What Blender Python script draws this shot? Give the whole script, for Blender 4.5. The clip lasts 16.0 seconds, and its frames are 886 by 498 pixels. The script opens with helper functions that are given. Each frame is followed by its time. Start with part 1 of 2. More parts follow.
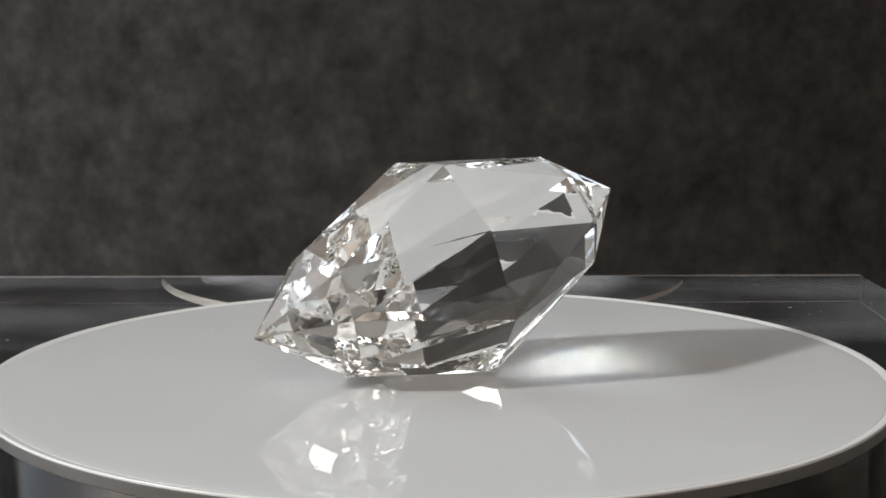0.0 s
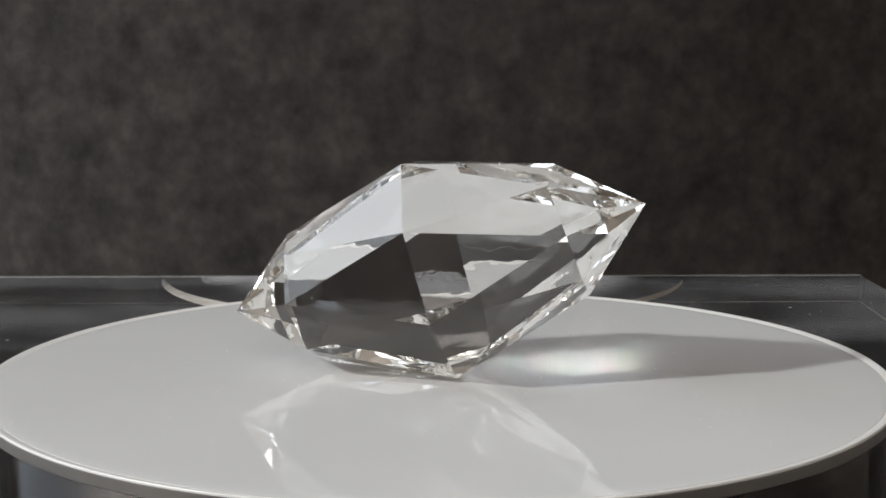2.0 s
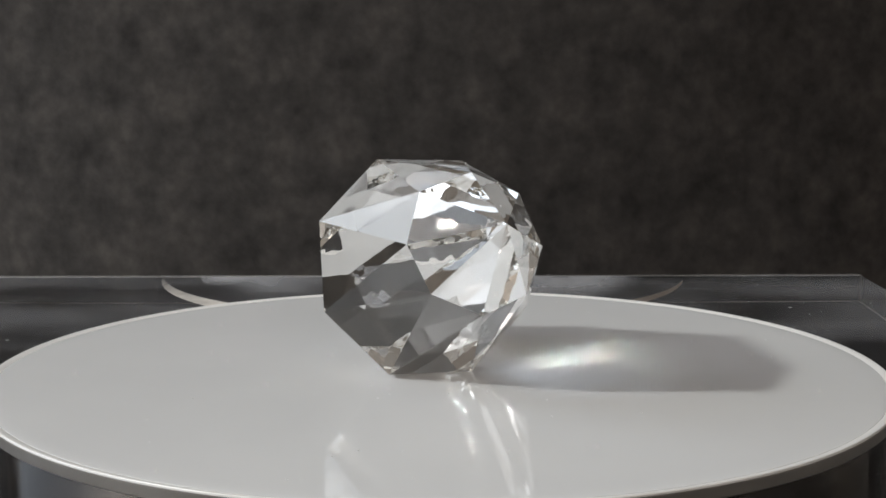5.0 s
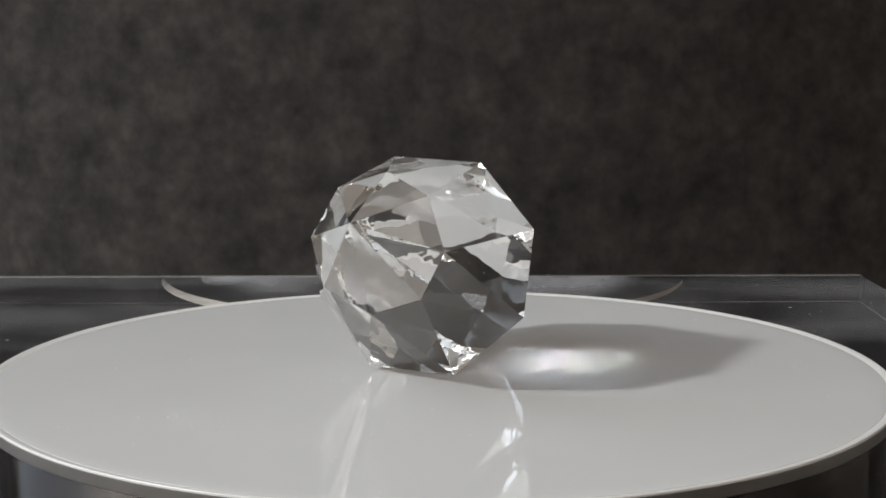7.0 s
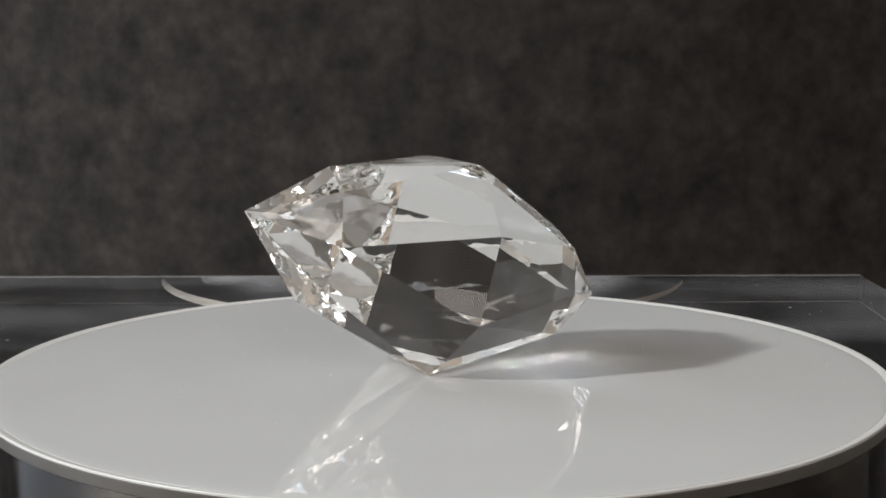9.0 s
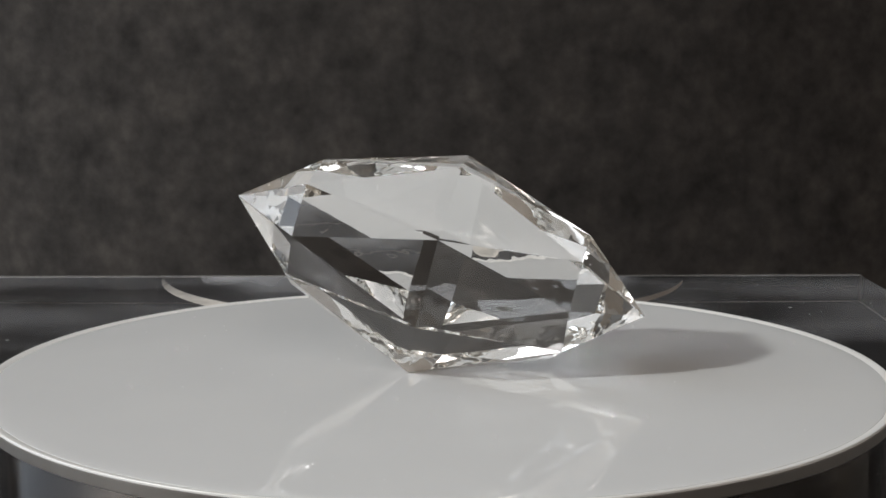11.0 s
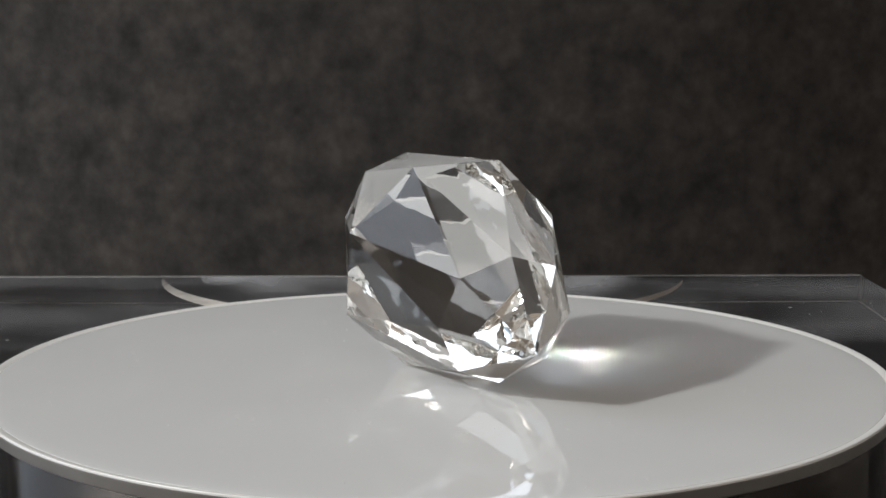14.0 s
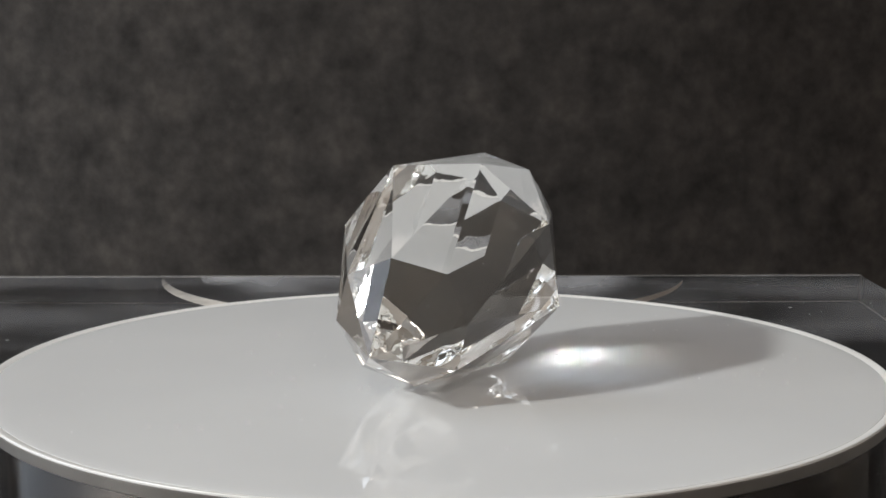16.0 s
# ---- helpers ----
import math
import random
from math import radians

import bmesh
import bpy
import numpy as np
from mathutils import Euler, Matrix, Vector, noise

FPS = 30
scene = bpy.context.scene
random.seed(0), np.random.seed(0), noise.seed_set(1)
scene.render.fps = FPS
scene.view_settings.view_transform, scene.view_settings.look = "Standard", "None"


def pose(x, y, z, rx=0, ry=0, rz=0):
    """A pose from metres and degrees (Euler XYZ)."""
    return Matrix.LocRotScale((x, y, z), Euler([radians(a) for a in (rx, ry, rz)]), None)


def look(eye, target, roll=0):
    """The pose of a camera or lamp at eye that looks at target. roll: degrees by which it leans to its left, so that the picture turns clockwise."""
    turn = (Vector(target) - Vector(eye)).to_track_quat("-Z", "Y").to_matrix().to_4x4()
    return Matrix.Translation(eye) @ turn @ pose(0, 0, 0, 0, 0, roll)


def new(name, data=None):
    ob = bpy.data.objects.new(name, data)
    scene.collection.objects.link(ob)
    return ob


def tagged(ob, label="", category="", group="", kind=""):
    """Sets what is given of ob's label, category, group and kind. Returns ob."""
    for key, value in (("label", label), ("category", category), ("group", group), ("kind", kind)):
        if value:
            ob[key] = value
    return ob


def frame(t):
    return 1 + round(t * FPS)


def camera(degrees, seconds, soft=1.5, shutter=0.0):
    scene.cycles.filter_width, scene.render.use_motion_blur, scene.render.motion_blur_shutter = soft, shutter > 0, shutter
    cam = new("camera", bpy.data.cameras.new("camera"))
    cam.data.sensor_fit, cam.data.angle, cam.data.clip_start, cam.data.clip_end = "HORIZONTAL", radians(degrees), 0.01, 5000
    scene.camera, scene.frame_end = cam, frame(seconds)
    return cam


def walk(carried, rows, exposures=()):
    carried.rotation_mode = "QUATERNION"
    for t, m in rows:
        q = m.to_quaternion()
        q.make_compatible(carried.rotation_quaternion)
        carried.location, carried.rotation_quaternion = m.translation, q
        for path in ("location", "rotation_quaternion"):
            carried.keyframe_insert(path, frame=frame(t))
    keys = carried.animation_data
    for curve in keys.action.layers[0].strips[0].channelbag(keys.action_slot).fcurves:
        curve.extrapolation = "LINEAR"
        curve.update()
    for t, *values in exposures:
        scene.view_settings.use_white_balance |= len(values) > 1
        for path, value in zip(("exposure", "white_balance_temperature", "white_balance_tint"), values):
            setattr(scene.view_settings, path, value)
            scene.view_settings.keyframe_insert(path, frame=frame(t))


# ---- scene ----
# BEGIN GEM NUMBERS
EYE = Vector((0, -0.23223, 0.05300))
PITCH, YAW, LEAN = -8.309, 0.194, -0.100  # degrees
FOV = 33.077
SPIN, PHASE = 19.8043, 30.249  # degrees a second, degrees at the start
SWAY = ((0, 1.12), (2, 0.26), (4, -1.13), (6.5, 0.22), (9.2, 1.13), (11.5, 2.20), (12.5, 0.94), (13.5, -0.33), (14.5, -1.68), (16, -3.22))  # seconds, degrees by which the turning leads
GEM_AT = (0.00221, -0.00206, 0.01740)
GEM_TILT, GEM_ROLL = 15.201, -2.537
# the cut, in mm and degrees: depth of the eight girdle edges, where the girdle's corners lie along the axis,
# and for each end the slopes of the girdle facets, the slopes of the shoulder facets and the point
GIRDLE = (16.91, 16.74, 16.59, 16.86, 16.94, 17.00, 17.07, 16.92)
GIRDLE_X = (-2.24, -2.28, -2.09, -2.50, -2.11, -2.23, -2.49, -2.32)
ENDS = (
    (1, (16.92, 16.26, 15.02, 15.14, 16.04, 17.07, 17.34, 16.65), (21.88, 20.49, 20.49, 20.70, 21.64, 22.44, 21.86, 21.65), (31.59, -0.19, 1.41)),
    (-1, (16.55, 15.71, 15.39, 15.75, 16.75, 17.00, 17.34, 17.41), (21.21, 20.77, 20.69, 21.43, 22.02, 22.31, 22.74, 22.06), (-35.88, 0.40, 0.55)),
)
# END GEM NUMBERS
cam = camera(FOV, 16.0, soft=1.7)
HEAD = Matrix.Translation(EYE) @ pose(0, 0, 0, 90 + PITCH, 0, -YAW) @ pose(0, 0, 0, 0, 0, LEAN)
# a faceted crystal sends light to and fro many times before it leaves
scene.cycles.max_bounces = scene.cycles.transmission_bounces = scene.cycles.glossy_bounces = 32
scene.cycles.sample_clamp_indirect = 0
scene.cycles.caustics_refractive = scene.cycles.caustics_reflective = True
scene.cycles.blur_glossy = 0
walk(cam, [(0.0, HEAD), (16.0, HEAD)], exposures=[(0.0, 0.22), (3.5, 0.20), (7.0, 0.15), (9.0, 0.14), (12.5, 0.10), (15.0, 0.10), (15.5, 0.10), (15.8, 0.18), (16.0, 0.30)])

# ---------------------------------------------------------------- light
SUN_EL, SUN_AZ = 32.0, 20.0      # height over the table; the way the light travels, from +x towards +y
world = bpy.data.worlds.new("daylight")
scene.world = world
world.use_nodes = True
wn = world.node_tree
sky = wn.nodes.new("ShaderNodeTexSky")
sky.sky_type, sky.sun_disc = "NISHITA", False
sky.sun_elevation, sky.sun_rotation = radians(SUN_EL), radians(270 - SUN_AZ)
wn.nodes["Background"].inputs[1].default_value = 0.1
wn.links.new(sky.outputs[0], wn.nodes["Background"].inputs[0])

SUN_WAY = Vector((math.cos(radians(SUN_AZ)) * math.cos(radians(SUN_EL)), math.sin(radians(SUN_AZ)) * math.cos(radians(SUN_EL)), -math.sin(radians(SUN_EL))))
sun = new("sun", bpy.data.lights.new("sun", "SUN"))
sun.data.energy, sun.data.angle, sun.data.color = 1.80, radians(3.4), (0.965, 0.99, 0.975)
sun.matrix_world = look(-SUN_WAY * 3, (0, 0, 0))

WALL_X, WIN_Y0, WIN_Y1, WIN_Z0, WIN_Z1 = -1.5, -0.80, 1.05, 0.35, 1.80
skylight = new("window_daylight", bpy.data.lights.new("window_daylight", "AREA"))
skylight.data.shape, skylight.data.size, skylight.data.size_y = "RECTANGLE", WIN_Y1 - WIN_Y0 - 0.05, WIN_Z1 - WIN_Z0 - 0.05
skylight.data.energy, skylight.data.color = 13.5, (0.83, 0.91, 1.0)
skylight.matrix_world = look((WALL_X - 0.02, (WIN_Y0 + WIN_Y1) / 2, (WIN_Z0 + WIN_Z1) / 2), (0.5, (WIN_Y0 + WIN_Y1) / 2, (WIN_Z0 + WIN_Z1) / 2))

# a second, high window in the wall behind the camera
SOUTH_Y, TOP_X0, TOP_X1, TOP_Z0, TOP_Z1 = -1.9, -0.8, 0.8, 0.95, 1.75
rearlight = new("rear_window_daylight", bpy.data.lights.new("rear_window_daylight", "AREA"))
rearlight.data.shape, rearlight.data.size, rearlight.data.size_y = "RECTANGLE", TOP_X1 - TOP_X0 - 0.05, TOP_Z1 - TOP_Z0 - 0.05
rearlight.data.energy, rearlight.data.color = 11.2, (1.0, 0.885, 0.785)
rearlight.matrix_world = look((0, SOUTH_Y - 0.02, (TOP_Z0 + TOP_Z1) / 2), (0, 0, (TOP_Z0 + TOP_Z1) / 2))


# ---------------------------------------------------------------- materials
POLISH = 0.00005


def material(name, colour, rough=0.5, metal=0.0, **more):
    m = bpy.data.materials.new(name)
    m.use_nodes = True
    b = m.node_tree.nodes["Principled BSDF"]
    b.inputs["Base Color"].default_value = (*colour, 1)
    b.inputs["Roughness"].default_value = rough
    b.inputs["Metallic"].default_value = metal
    for key, value in more.items():
        b.inputs[key.replace("_", " ")].default_value = value
    return m


def add_noise(m, scale, detail=4.0, stretch=(1, 1, 1)):
    t = m.node_tree
    co = t.nodes.new("ShaderNodeTexCoord")
    mp = t.nodes.new("ShaderNodeMapping")
    mp.inputs["Scale"].default_value = stretch
    n = t.nodes.new("ShaderNodeTexNoise")
    n.inputs["Scale"].default_value, n.inputs["Detail"].default_value = scale, detail
    t.links.new(co.outputs["Object"], mp.inputs["Vector"])
    t.links.new(mp.outputs["Vector"], n.inputs["Vector"])
    return n.outputs["Fac"]


def ramp(m, fac, stops):
    t = m.node_tree
    r = t.nodes.new("ShaderNodeValToRGB")
    el = r.color_ramp.elements
    while len(el) < len(stops):
        el.new(0.5)
    for e, (at, c) in zip(el, stops):
        e.position, e.color = at, (*c, 1)
    t.links.new(fac, r.inputs["Fac"])
    return r.outputs["Color"]


def mixed(m, a, b, kind="MULTIPLY", amount=1.0):
    t = m.node_tree
    x = t.nodes.new("ShaderNodeMix")
    x.data_type, x.blend_type = "RGBA", kind
    x.inputs["Factor"].default_value = amount
    t.links.new(a, x.inputs[6])
    t.links.new(b, x.inputs[7])
    return x.outputs[2]


def bump(m, fac, strength, distance):
    t = m.node_tree
    b = t.nodes.new("ShaderNodeBump")
    b.inputs["Strength"].default_value, b.inputs["Distance"].default_value = strength, distance
    t.links.new(fac, b.inputs["Height"])
    t.links.new(b.outputs["Normal"], t.nodes["Principled BSDF"].inputs["Normal"])


def wire(m, out, socket):
    m.node_tree.links.new(out, m.node_tree.nodes["Principled BSDF"].inputs[socket])


def felt_material():
    m = material("charcoal_felt", (0.06, 0.055, 0.05), 0.95, Specular_IOR_Level=0.1)
    blotch = ramp(m, add_noise(m, 62, 6.0), [(0.30, (0.034, 0.0315, 0.030)), (0.52, (0.051, 0.047, 0.0445)), (0.72, (0.070, 0.064, 0.059))])
    fine = ramp(m, add_noise(m, 190, 4.0), [(0.32, (0.80, 0.80, 0.80)), (0.68, (1.16, 1.16, 1.16))])
    wire(m, mixed(m, blotch, fine), "Base Color")
    bump(m, add_noise(m, 900, 2.0), 0.15, 0.0005)
    return m


def glass_material(name, ior, colour=(1, 1, 1), rough=0.0):
    m = bpy.data.materials.new(name)
    m.use_nodes = True
    t = m.node_tree
    t.nodes.remove(t.nodes["Principled BSDF"])
    g = t.nodes.new("ShaderNodeBsdfGlass")
    g.inputs["Color"].default_value = (*colour, 1)
    g.inputs["Roughness"].default_value, g.inputs["IOR"].default_value = rough, ior
    t.links.new(g.outputs[0], t.nodes["Material Output"].inputs["Surface"])
    return m


def crystal_material():
    """Clear crystal with a faintly uneven hand polish."""
    m = glass_material("clear_crystal", 1.55, (1.0, 0.9995, 0.995))
    t = m.node_tree
    glass = [n for n in t.nodes if n.type == "BSDF_GLASS"][0]
    uneven = t.nodes.new("ShaderNodeBump")
    uneven.inputs["Strength"].default_value, uneven.inputs["Distance"].default_value = 1.0, POLISH
    t.links.new(add_noise(m, 170, 1.5, (1, 1.8, 1.8)), uneven.inputs["Height"])
    t.links.new(uneven.outputs["Normal"], glass.inputs["Normal"])
    return m


def acrylic_material():
    """Clear acrylic with a haze of dust and fine scratches on its faces."""
    m = glass_material("clear_acrylic", 1.49, (0.96, 0.975, 0.98))
    t = m.node_tree
    glass = [n for n in t.nodes if n.type == "BSDF_GLASS"][0]
    haze = t.nodes.new("ShaderNodeBsdfDiffuse")
    haze.inputs["Color"].default_value = (0.62, 0.62, 0.64, 1)
    # besides dust, the broad film paints in light patches reflected in the block
    film = ramp(m, add_noise(m, 16, 6.0, (0.7, 1.3, 1)), [(0.40, (0.012, 0.012, 0.012)), (0.68, (0.17, 0.165, 0.16))])
    speck = ramp(m, add_noise(m, 700, 2.0), [(0.70, (0, 0, 0)), (0.76, (0.30, 0.30, 0.30))])
    both = mixed(m, film, speck, "ADD")
    mix = t.nodes.new("ShaderNodeMixShader")
    t.links.new(both, mix.inputs[0])
    t.links.new(glass.outputs[0], mix.inputs[1])
    t.links.new(haze.outputs[0], mix.inputs[2])
    t.links.new(mix.outputs[0], t.nodes["Material Output"].inputs["Surface"])
    return m


def light_haze_material():
    """A thin uneven haze that paints a soft patch of light on clear acrylic."""
    m = material("painted_light_haze", (0.62, 0.62, 0.64), 0.55)
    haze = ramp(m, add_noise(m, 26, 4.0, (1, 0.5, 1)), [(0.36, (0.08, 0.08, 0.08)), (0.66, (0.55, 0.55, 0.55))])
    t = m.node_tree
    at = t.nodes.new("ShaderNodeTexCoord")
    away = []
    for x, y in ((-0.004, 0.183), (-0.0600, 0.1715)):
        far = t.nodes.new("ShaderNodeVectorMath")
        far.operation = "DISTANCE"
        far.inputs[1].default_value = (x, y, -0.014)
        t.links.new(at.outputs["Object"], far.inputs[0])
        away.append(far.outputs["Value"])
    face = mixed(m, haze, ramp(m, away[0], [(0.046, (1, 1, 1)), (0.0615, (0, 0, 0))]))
    # a bright spot of light painted at the back edge
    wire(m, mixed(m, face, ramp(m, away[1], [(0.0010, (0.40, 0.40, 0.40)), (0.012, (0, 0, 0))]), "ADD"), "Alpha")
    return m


def light_arc_material():
    """Reflected light painted as a pale arc that fades away from the turntable."""
    m = material("painted_light_arc", (0.82, 0.77, 0.70), 0.5)
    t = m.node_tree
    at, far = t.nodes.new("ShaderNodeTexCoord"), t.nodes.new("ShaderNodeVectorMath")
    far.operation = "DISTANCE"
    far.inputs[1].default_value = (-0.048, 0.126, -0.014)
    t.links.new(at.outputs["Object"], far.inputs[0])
    fade = ramp(m, far.outputs["Value"], [(0.0, (1, 1, 1)), (0.022, (0.75, 0.75, 0.75)), (0.052, (0.12, 0.12, 0.12))])
    wire(m, mixed(m, fade, ramp(m, add_noise(m, 140, 4.0), [(0.3, (0.6, 0.6, 0.6)), (0.65, (1, 1, 1))])), "Alpha")
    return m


def edge_glint_material():
    """A painted glint of light, stronger in some stretches of the edge than others."""
    m = material("painted_edge_glint", (0.70, 0.69, 0.67), 0.4)
    wire(m, ramp(m, add_noise(m, 9, 4.0, (1, 0.1, 0.1)), [(0.38, (0.06, 0.06, 0.06)), (0.66, (0.26, 0.26, 0.26))]), "Alpha")
    return m


def plate_material():
    m = material("white_gloss_acrylic", (0.78, 0.78, 0.77), 0.04, IOR=1.49)
    tone = ramp(m, add_noise(m, 30, 3.0), [(0.3, (0.695, 0.695, 0.69)), (0.7, (0.725, 0.725, 0.717))])
    wire(m, tone, "Base Color")
    wire(m, ramp(m, add_noise(m, 120, 4.0), [(0.3, (0.008, 0.008, 0.008)), (0.8, (0.03, 0.03, 0.03))]), "Roughness")
    return m


def brushed_material():
    m = material("satin_metal", (0.36, 0.33, 0.30), 0.3, 0.6)
    wire(m, ramp(m, add_noise(m, 300, 3.0), [(0.3, (0.36, 0.36, 0.36)), (0.7, (0.46, 0.46, 0.46))]), "Roughness")
    wire(m, ramp(m, add_noise(m, 50, 3.0), [(0.3, (0.20, 0.185, 0.17)), (0.7, (0.28, 0.26, 0.24))]), "Base Color")
    return m


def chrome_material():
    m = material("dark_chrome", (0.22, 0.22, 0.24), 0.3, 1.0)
    # warm paler patches in the base colour stand in for blurred reflections
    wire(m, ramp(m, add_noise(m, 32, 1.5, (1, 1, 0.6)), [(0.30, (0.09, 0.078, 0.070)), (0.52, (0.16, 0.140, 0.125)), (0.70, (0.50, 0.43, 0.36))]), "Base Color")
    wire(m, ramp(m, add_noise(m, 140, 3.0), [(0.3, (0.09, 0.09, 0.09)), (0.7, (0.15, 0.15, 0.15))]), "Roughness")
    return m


def cloth_material():
    m = material("black_cloth", (0.02, 0.02, 0.021), 0.9)
    wire(m, ramp(m, add_noise(m, 90, 5.0), [(0.3, (0.014, 0.014, 0.015)), (0.7, (0.028, 0.027, 0.027))]), "Base Color")
    bump(m, add_noise(m, 700, 2.0), 0.3, 0.0005)
    return m


def wall_material():
    m = material("warm_white_wall_paint", (0.74, 0.69, 0.64), 0.8)
    wire(m, ramp(m, add_noise(m, 6, 5.0), [(0.3, (0.48, 0.45, 0.41)), (0.7, (0.55, 0.51, 0.47))]), "Base Color")
    return m


CRYSTAL = crystal_material()
ACRYLIC = acrylic_material()
PLATE, BRUSHED, FELT, CLOTH, WALL = plate_material(), brushed_material(), felt_material(), cloth_material(), wall_material()
LIP = material("white_plastic_rim", (0.78, 0.77, 0.745), 0.3)
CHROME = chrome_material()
EDGE = material("painted_edge_line", (0.80, 0.76, 0.71), 0.45, Transmission_Weight=0.2, IOR=1.49)
# dim block edges, and the reflected light painted as the right-hand arc
FILM = material("dim_edge_and_light_arc", (0.30, 0.25, 0.21), 0.5, Transmission_Weight=0.6, IOR=1.49)
LIGHT_ARC = light_arc_material()
LIGHT_HAZE = light_haze_material()
EDGE_GLINT = edge_glint_material()
LINT = material("white_lint", (0.8, 0.8, 0.8), 0.8)


# ---------------------------------------------------------------- mesh helpers
def mesh_of(name, bm, mat, smooth=False):
    me = bpy.data.meshes.new(name)
    bmesh.ops.recalc_face_normals(bm, faces=bm.faces)
    for f in bm.faces:
        f.smooth = smooth
    if smooth:
        for e in bm.edges:
            if len(e.link_faces) == 2 and e.calc_face_angle(0) > radians(35):
                e.smooth = False
    bm.to_mesh(me)
    bm.free()
    me.materials.append(mat)
    return me


def part(name, bm, mat, parent=None, label="", smooth=False):
    ob = new(name, mesh_of(name, bm, mat, smooth))
    ob.parent = parent
    return tagged(ob, label)


def box(x0, x1, y0, y1, z0, z1, bevel=0.0):
    bm = bmesh.new()
    bmesh.ops.create_cube(bm, size=1, matrix=Matrix.Translation(((x0 + x1) / 2, (y0 + y1) / 2, (z0 + z1) / 2)) @ Matrix.Diagonal((x1 - x0, y1 - y0, z1 - z0, 1)))
    if bevel:
        bmesh.ops.bevel(bm, geom=bm.edges[:], offset=bevel, segments=2, affect="EDGES", profile=0.5)
    return bm


def lathe(profile, steps=256, closed=True):
    """A body of revolution about z from points (radius, height)."""
    bm = bmesh.new()
    rings = []
    for r, z in profile:
        if r < 1e-6:
            rings.append([bm.verts.new((0, 0, z))])
        else:
            rings.append([bm.verts.new((r * math.cos(2 * math.pi * k / steps), r * math.sin(2 * math.pi * k / steps), z)) for k in range(steps)])
    pairs = list(zip(rings, rings[1:] + (rings[:1] if closed else [])))
    for a, b in pairs if closed else pairs[:len(rings) - 1]:
        for k in range(steps):
            j = (k + 1) % steps
            if len(a) == 1 and len(b) == 1:
                continue
            if len(a) == 1:
                bm.faces.new((a[0], b[k], b[j]))
            elif len(b) == 1:
                bm.faces.new((a[k], a[j], b[0]))
            else:
                bm.faces.new((a[k], a[j], b[j], b[k]))
    return bm


# ---------------------------------------------------------------- the room round the set
TABLE_Z, BLOCK_TOP, BLOCK_T = -0.062, -0.014, 0.048
FLOOR_Z, CEIL_Z, WALL_R, WALL_S, WALL_N = -0.80, 1.90, 1.0, SOUTH_Y, 1.3


def setting():
    def structure(name, bm, mat, label, category):
        return tagged(part(name, bm, mat), label, category, kind="structure")
    t = 0.12
    structure("floor", box(WALL_X - t, WALL_R + t, WALL_S - t, WALL_N + t, FLOOR_Z - t, FLOOR_Z), WALL, "plain pale floor below the table", "floor")
    structure("ceiling", box(WALL_X - t, WALL_R + t, WALL_S - t, WALL_N + t, CEIL_Z, CEIL_Z + t), WALL, "plain warm white painted ceiling over the set", "ceiling")
    structure("wall_east", box(WALL_R, WALL_R + t, WALL_S - t, WALL_N + t, FLOOR_Z, CEIL_Z), WALL, "plain warm white painted wall facing the window", "wall")
    structure("wall_north", box(WALL_X, WALL_R, WALL_N, WALL_N + t, FLOOR_Z, CEIL_Z), WALL, "plain warm white painted wall behind the backdrop", "wall")
    bm = bmesh.new()
    for x0, x1, z0, z1 in ((WALL_X, TOP_X0, FLOOR_Z, CEIL_Z), (TOP_X1, WALL_R, FLOOR_Z, CEIL_Z), (TOP_X0, TOP_X1, FLOOR_Z, TOP_Z0), (TOP_X0, TOP_X1, TOP_Z1, CEIL_Z)):
        bmesh.ops.create_cube(bm, size=1, matrix=Matrix.Translation(((x0 + x1) / 2, WALL_S - t / 2, (z0 + z1) / 2)) @ Matrix.Diagonal((x1 - x0, t, z1 - z0, 1)))
    structure("wall_south", bm, WALL, "plain warm white painted wall with a high window", "wall")
    bm = bmesh.new()
    for y0, y1, z0, z1 in ((WALL_S - t, WIN_Y0, FLOOR_Z, CEIL_Z), (WIN_Y1, WALL_N + t, FLOOR_Z, CEIL_Z), (WIN_Y0, WIN_Y1, FLOOR_Z, WIN_Z0), (WIN_Y0, WIN_Y1, WIN_Z1, CEIL_Z)):
        bmesh.ops.create_cube(bm, size=1, matrix=Matrix.Translation((WALL_X - t / 2, (y0 + y1) / 2, (z0 + z1) / 2)) @ Matrix.Diagonal((t, y1 - y0, z1 - z0, 1)))
    structure("wall_west", bm, WALL, "plain warm white painted wall with an open window", "wall")
    # a charcoal sheet that hangs behind the set
    bm = bmesh.new()
    n, m = 112, 36
    def bow(x):
        return 1.2 * x * x if abs(x) < 0.22 else 0.05808 + 0.528 * (abs(x) - 0.22)
    xs = [-0.70 + 1.40 * i / n for i in range(n + 1)]
    grid = [[bm.verts.new((xs[i], 0.30 + bow(xs[i]) + 0.0015 * noise.noise(Vector((i * 0.17, j * 0.13, 3.0))), TABLE_Z + 0.62 * j / m)) for i in range(n + 1)] for j in range(m + 1)]
    for j in range(m):
        for i in range(n):
            bm.faces.new((grid[j][i], grid[j][i + 1], grid[j + 1][i + 1], grid[j + 1][i]))
    extra = bmesh.ops.extrude_face_region(bm, geom=bm.faces[:])["geom"]
    bmesh.ops.translate(bm, verts=[v for v in extra if isinstance(v, bmesh.types.BMVert)], vec=(0, 0.003, 0))
    structure("backdrop", bm, FELT, "mottled charcoal grey felt sheet hanging upright", "backdrop")


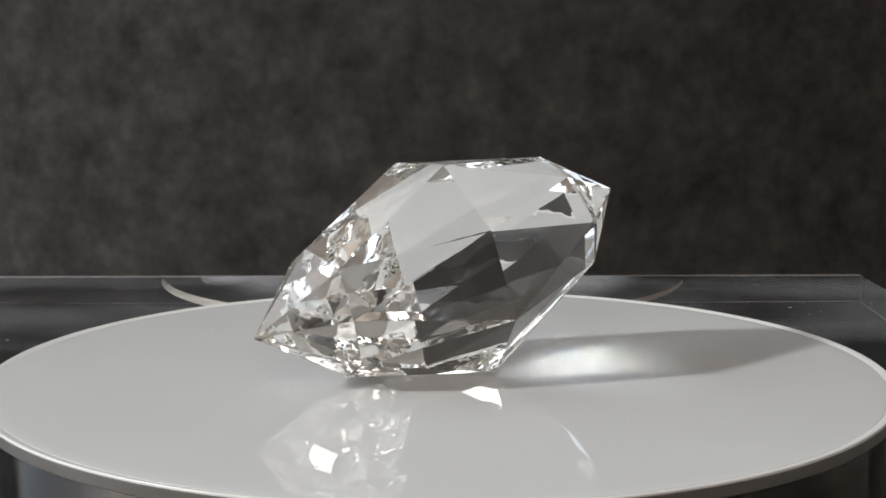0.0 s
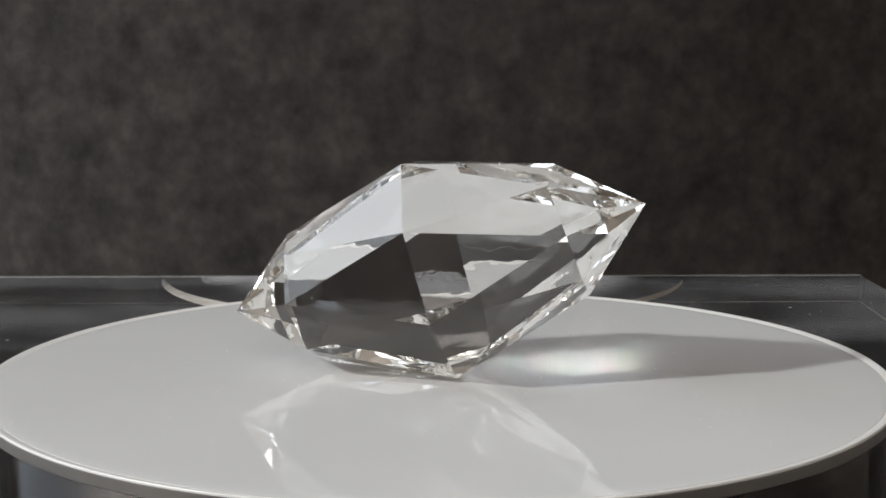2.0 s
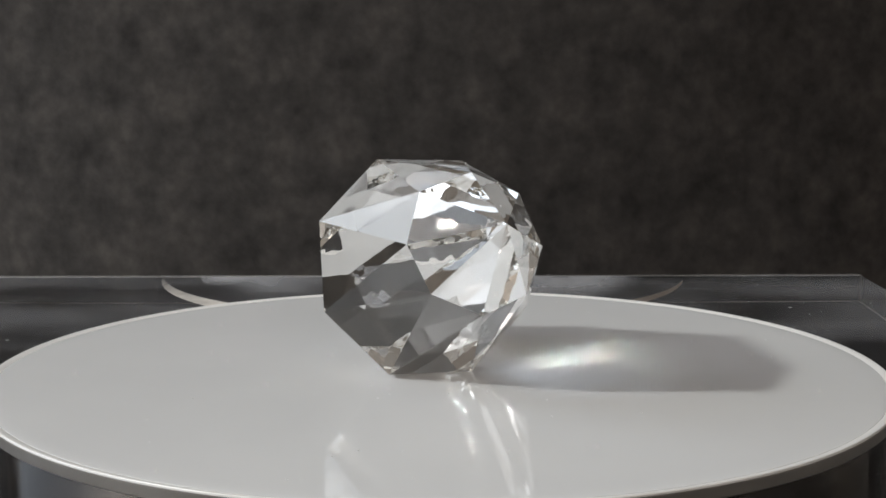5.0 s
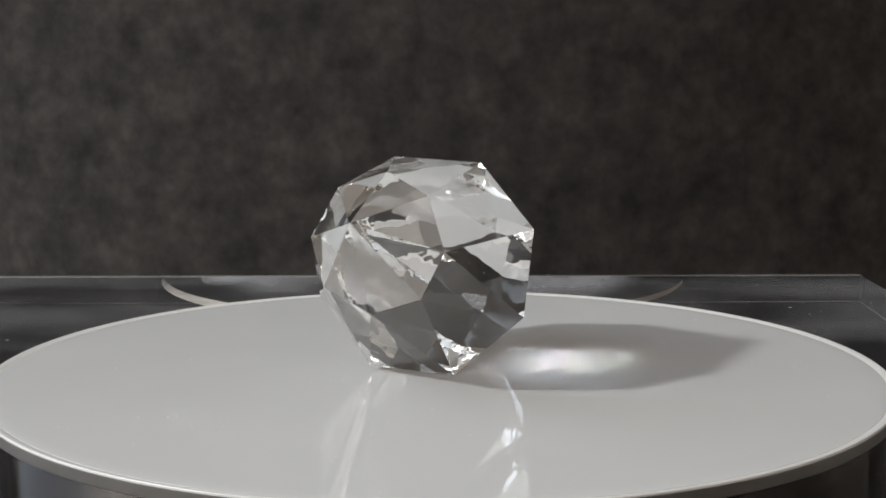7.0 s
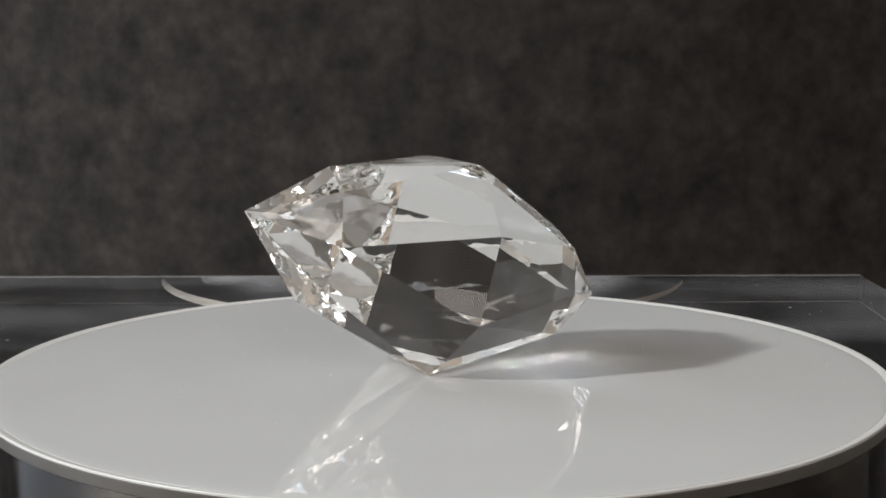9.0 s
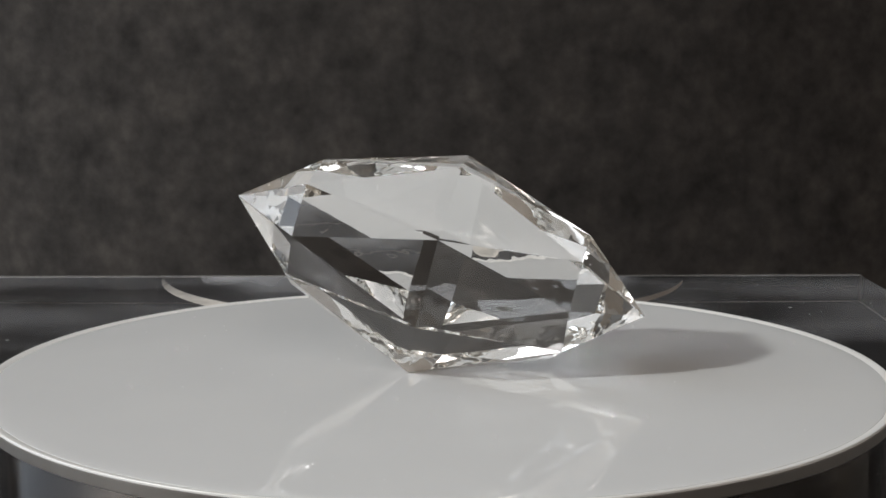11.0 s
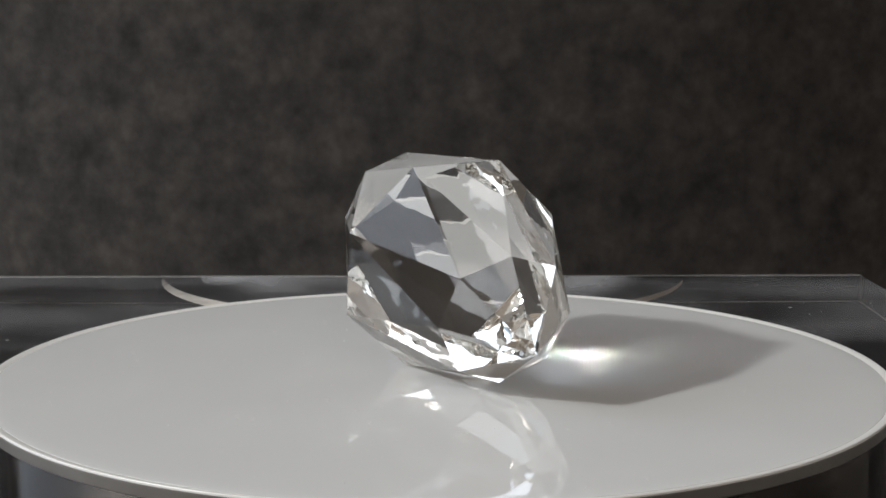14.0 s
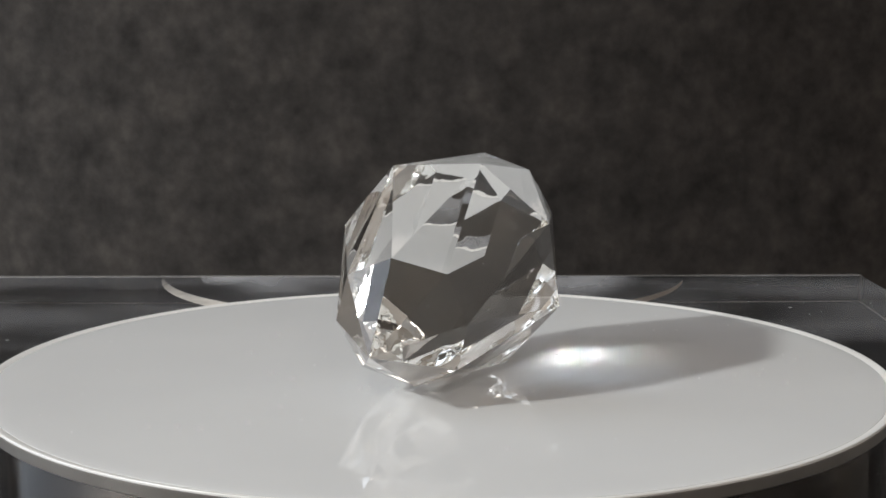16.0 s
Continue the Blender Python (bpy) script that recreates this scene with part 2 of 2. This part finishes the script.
def table():
    top = tagged(new("table"), "table covered with black cloth under the acrylic block", "table")
    top.location = (0, 0, FLOOR_Z)
    up = Matrix.Translation((0, 0, -FLOOR_Z))
    bm = box(-0.75, 0.75, -0.42, 0.66, TABLE_Z - 0.025, TABLE_Z, 0.004)
    bm.transform(up)
    part("tabletop", bm, CLOTH, top)
    for x in (-0.7, 0.7):
        for y in (-0.37, 0.61):
            bm = box(x - 0.025, x + 0.025, y - 0.025, y + 0.025, FLOOR_Z, TABLE_Z - 0.025, 0.003)
            bm.transform(up)
            part("leg", bm, CLOTH, top)


def acrylic_block():
    z = TABLE_Z
    bm = box(-0.128, 0.1174, -0.105, 0.1756, z, z + BLOCK_T, 0.0006)
    # the back face's top strip is coloured pale as a bright line of light
    strip = BLOCK_TOP - 0.0022
    bmesh.ops.bisect_plane(bm, geom=bm.verts[:] + bm.edges[:] + bm.faces[:], plane_co=(0, 0, strip), plane_no=(0, 0, 1))
    for f in bm.faces:
        f.normal_update()
        upright = abs(f.normal.x) > 0.3 and abs(f.normal.y) > 0.3
        below = f.normal.z < -0.3 and abs(f.normal.z) < 0.95
        f.material_index = 2 if upright or below else int(f.normal.y > 0.99 and f.calc_center_median().z > strip)
    ob = part("acrylic_block", bm, ACRYLIC)
    ob.data.materials.append(EDGE)
    ob.data.materials.append(FILM)
    tagged(ob, "clear acrylic block with pale edges carrying the turntable", "block")
    # reflected light on the top, painted as two pale arcs behind the turntable
    for a0, a1, w, mat in ((188, 236, 0.0085, LIGHT_ARC), (346, 314, 0.0050, FILM)):
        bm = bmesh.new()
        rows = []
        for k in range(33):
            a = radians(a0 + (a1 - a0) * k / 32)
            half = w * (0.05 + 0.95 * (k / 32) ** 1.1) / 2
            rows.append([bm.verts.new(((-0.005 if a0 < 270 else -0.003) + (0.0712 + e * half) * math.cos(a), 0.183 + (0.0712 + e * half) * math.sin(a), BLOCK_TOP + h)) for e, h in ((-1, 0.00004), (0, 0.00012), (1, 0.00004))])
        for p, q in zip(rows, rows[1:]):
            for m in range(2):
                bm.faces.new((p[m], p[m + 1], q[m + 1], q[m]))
        part("light_arc", bm, mat, ob, "pale painted arc of reflected light")
    # thin strip painted pale for the glint along the back edge
    part("edge_glint", box(-0.1275, 0.1169, 0.1742, 0.1751, BLOCK_TOP + 0.00002, BLOCK_TOP + 0.00025), EDGE_GLINT, ob, "pale painted glint along the back edge")
    # a soft patch of light painted inside the arc
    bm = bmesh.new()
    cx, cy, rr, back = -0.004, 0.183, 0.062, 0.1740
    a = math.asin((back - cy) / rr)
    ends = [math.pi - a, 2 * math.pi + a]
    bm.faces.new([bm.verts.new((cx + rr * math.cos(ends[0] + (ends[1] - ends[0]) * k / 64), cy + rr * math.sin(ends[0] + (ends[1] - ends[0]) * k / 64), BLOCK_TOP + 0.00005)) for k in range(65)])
    part("light_patch", bm, LIGHT_HAZE, ob, "pale painted patch of light")
    rnd = random.Random(11)
    bm = bmesh.new()
    for _ in range(150):
        x, y, size = rnd.uniform(-0.126, 0.115), rnd.uniform(0.02, 0.173), rnd.uniform(0.00004, 0.00012)
        if x * x + y * y > 0.0715 ** 2:
            turn = Matrix.Rotation(rnd.uniform(0, 3.1), 4, "Z")
            bmesh.ops.create_icosphere(bm, subdivisions=1, radius=size, matrix=Matrix.Translation((x, y, BLOCK_TOP + size * 0.4)) @ turn @ Matrix.Diagonal((rnd.choice((1, 1.3, 1.8, 5)), 1, 0.5, 1)))
    tagged(part("dust", bm, LINT, ob, "pale specks and lint"), kind="stuff")
    return ob


# ---------------------------------------------------------------- turntable and crystal
DISC_R, RIM_W, RISE_H, DISC_T = 0.0704, 0.0014, 0.00018, 0.0015


def turntable():
    top = tagged(new("turntable"), "round white glossy turntable with a raised edge, turning slowly", "turntable")
    r = DISC_R - RIM_W
    h = RISE_H
    # the plate is flat, rounded off at its edge, and meets the sloping ring in a fine joint
    dish = [(0, 0), (r * 0.5, 0), (r - 0.004, 0)] + [(r - 0.004 + 0.004 * k / 12, -0.00008 * (k / 12) ** 4) for k in range(1, 13)]
    part("plate", lathe(dish + [(r, -DISC_T), (0, -DISC_T)], closed=False), PLATE, top, "glossy white acrylic plate", smooth=True)
    ring = [(r + 0.00001, -0.0006), (r + 0.00001, -0.00012), (DISC_R - 0.00030, h), (DISC_R - 0.00008, h - 0.00003), (DISC_R, h - 0.00014), (DISC_R, h - 0.00036), (DISC_R - 0.0006, h - 0.00036), (DISC_R - 0.0006, -0.0006)]
    part("rim", lathe(ring), LIP, top, "white plastic edge sloping up outwards", smooth=True)
    low = h - 0.00037
    band = [(DISC_R - 0.0005, low), (DISC_R - 0.0001, low), (DISC_R + 0.00005, low - 0.0001), (DISC_R + 0.00005, -DISC_T - 0.0002), (DISC_R - 0.0002, -DISC_T - 0.0004), (DISC_R - 0.0005, -DISC_T - 0.0004)]
    part("side_band", lathe(band), BRUSHED, top, "satin metal edge band", smooth=True)
    rnd = random.Random(4)
    bm = bmesh.new()
    for _ in range(46):
        a, d, s = rnd.uniform(0, 2 * math.pi), 0.064 * math.sqrt(rnd.random()), rnd.uniform(0.00003, 0.00009)
        bmesh.ops.create_icosphere(bm, subdivisions=1, radius=s, matrix=Matrix.Translation((d * math.cos(a), d * math.sin(a), s * 0.6)) @ Matrix.Rotation(a * 3, 4, "Z") @ Matrix.Diagonal((rnd.uniform(1, 2.2), 1, 0.8, 1)))
    tagged(part("dust", bm, LINT, top, "white specks of dust"), kind="stuff")
    return top


def pedestal():
    """The drum that stays still under the turning plate."""
    ob = tagged(new("pedestal"), "dark polished metal pedestal of the turntable, standing on the acrylic block", "pedestal")
    under = -DISC_T - 0.0002
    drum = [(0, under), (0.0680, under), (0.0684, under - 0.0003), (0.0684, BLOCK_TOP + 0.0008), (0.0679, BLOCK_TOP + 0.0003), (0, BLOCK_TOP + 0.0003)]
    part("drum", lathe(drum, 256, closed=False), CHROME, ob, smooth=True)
    part("foot", lathe([(0, BLOCK_TOP + 0.0003), (0.066, BLOCK_TOP + 0.0003), (0.066, BLOCK_TOP), (0, BLOCK_TOP)], 128, closed=False), CLOTH, ob, "thin black rubber foot")
    return ob


def crystal():
    """A crystal cut about its long axis: at each end eight facets on the girdle, eight on the shoulder and eight round the point."""
    n = 8
    side = [Vector((math.cos(radians(45 * k)), math.sin(radians(45 * k)))) for k in range(n)]
    ridge = [Vector((math.cos(radians(45 * k + 22.5)), math.sin(radians(45 * k + 22.5)))) for k in range(n)]
    corner = []
    for k in range(n):
        a, b = side[k], side[(k + 1) % n]
        det = a.x * b.y - a.y * b.x
        p, q = GIRDLE[k], GIRDLE[(k + 1) % n]
        corner.append(Vector((GIRDLE_X[k], (p * b.y - q * a.y) / det, (q * a.x - p * b.x) / det)))
    bm = bmesh.new()
    girdle = [bm.verts.new(c * 0.001) for c in corner]
    for end, low, high, point in ENDS:
        main = [Vector((end * math.sin(radians(a)), math.cos(radians(a)) * d.x, math.cos(radians(a)) * d.y)) for a, d in zip(low, side)]
        mid = [Vector((end * math.sin(radians(a)), math.cos(radians(a)) * d.x, math.cos(radians(a)) * d.y)) for a, d in zip(high, ridge)]
        shoulder = []
        for k in range(n):
            m = Matrix((main[k], mid[k - 1], mid[k]))
            d = Vector((main[k].dot((corner[k] + corner[k - 1]) / 2), mid[k - 1].dot(corner[k - 1]), mid[k].dot(corner[k])))
            shoulder.append(bm.verts.new(m.inverted() @ d * 0.001))
        tip = bm.verts.new(Vector(point) * 0.001)
        for k in range(n):
            j = (k + 1) % n
            bm.faces.new((girdle[k - 1], girdle[k], shoulder[k]))
            bm.faces.new((girdle[k], shoulder[j], shoulder[k]))
            bm.faces.new((shoulder[k], shoulder[j], tip))
    # a few specks of dust cling to the facets
    rnd = random.Random(7)
    specks = bmesh.new()
    facets = bm.faces[:]
    for _ in range(26):
        a, b, c = [v.co for v in rnd.choice(facets).verts]
        u, v = sorted((rnd.random(), rnd.random()))
        spot, out = a * u + b * (v - u) + c * (1 - v), (a + b + c).normalized()
        size = rnd.uniform(0.00004, 0.00010)
        bmesh.ops.create_icosphere(specks, subdivisions=1, radius=size, matrix=Matrix.Translation(spot + out * size) @ Matrix.Rotation(rnd.uniform(0, 3), 4, "X") @ Matrix.Diagonal((1.6, 1, 0.8, 1)))
    ob = part("crystal", bm, CRYSTAL)
    tagged(part("dust", specks, LINT, ob, "white specks of dust"), kind="stuff")
    tagged(ob, "large clear faceted crystal with pointed ends, lying on the turntable", "crystal")
    return ob


setting()
table()
acrylic_block()
pedestal()
DISC, GEM = turntable(), crystal()


def motions():
    lie = Matrix.Translation(GEM_AT) @ Matrix.Rotation(radians(-GEM_TILT), 4, "Y") @ Matrix.Rotation(radians(GEM_ROLL), 4, "X")
    times = [0.5 * k for k in range(33)]
    lead = np.interp(times, [t for t, _ in SWAY], [a for _, a in SWAY])
    turn = [(t, Matrix.Rotation(radians(PHASE - SPIN * t + a), 4, "Z")) for t, a in zip(times, lead)]
    walk(DISC, turn)
    walk(GEM, [(t, m @ lie) for t, m in turn])


motions()
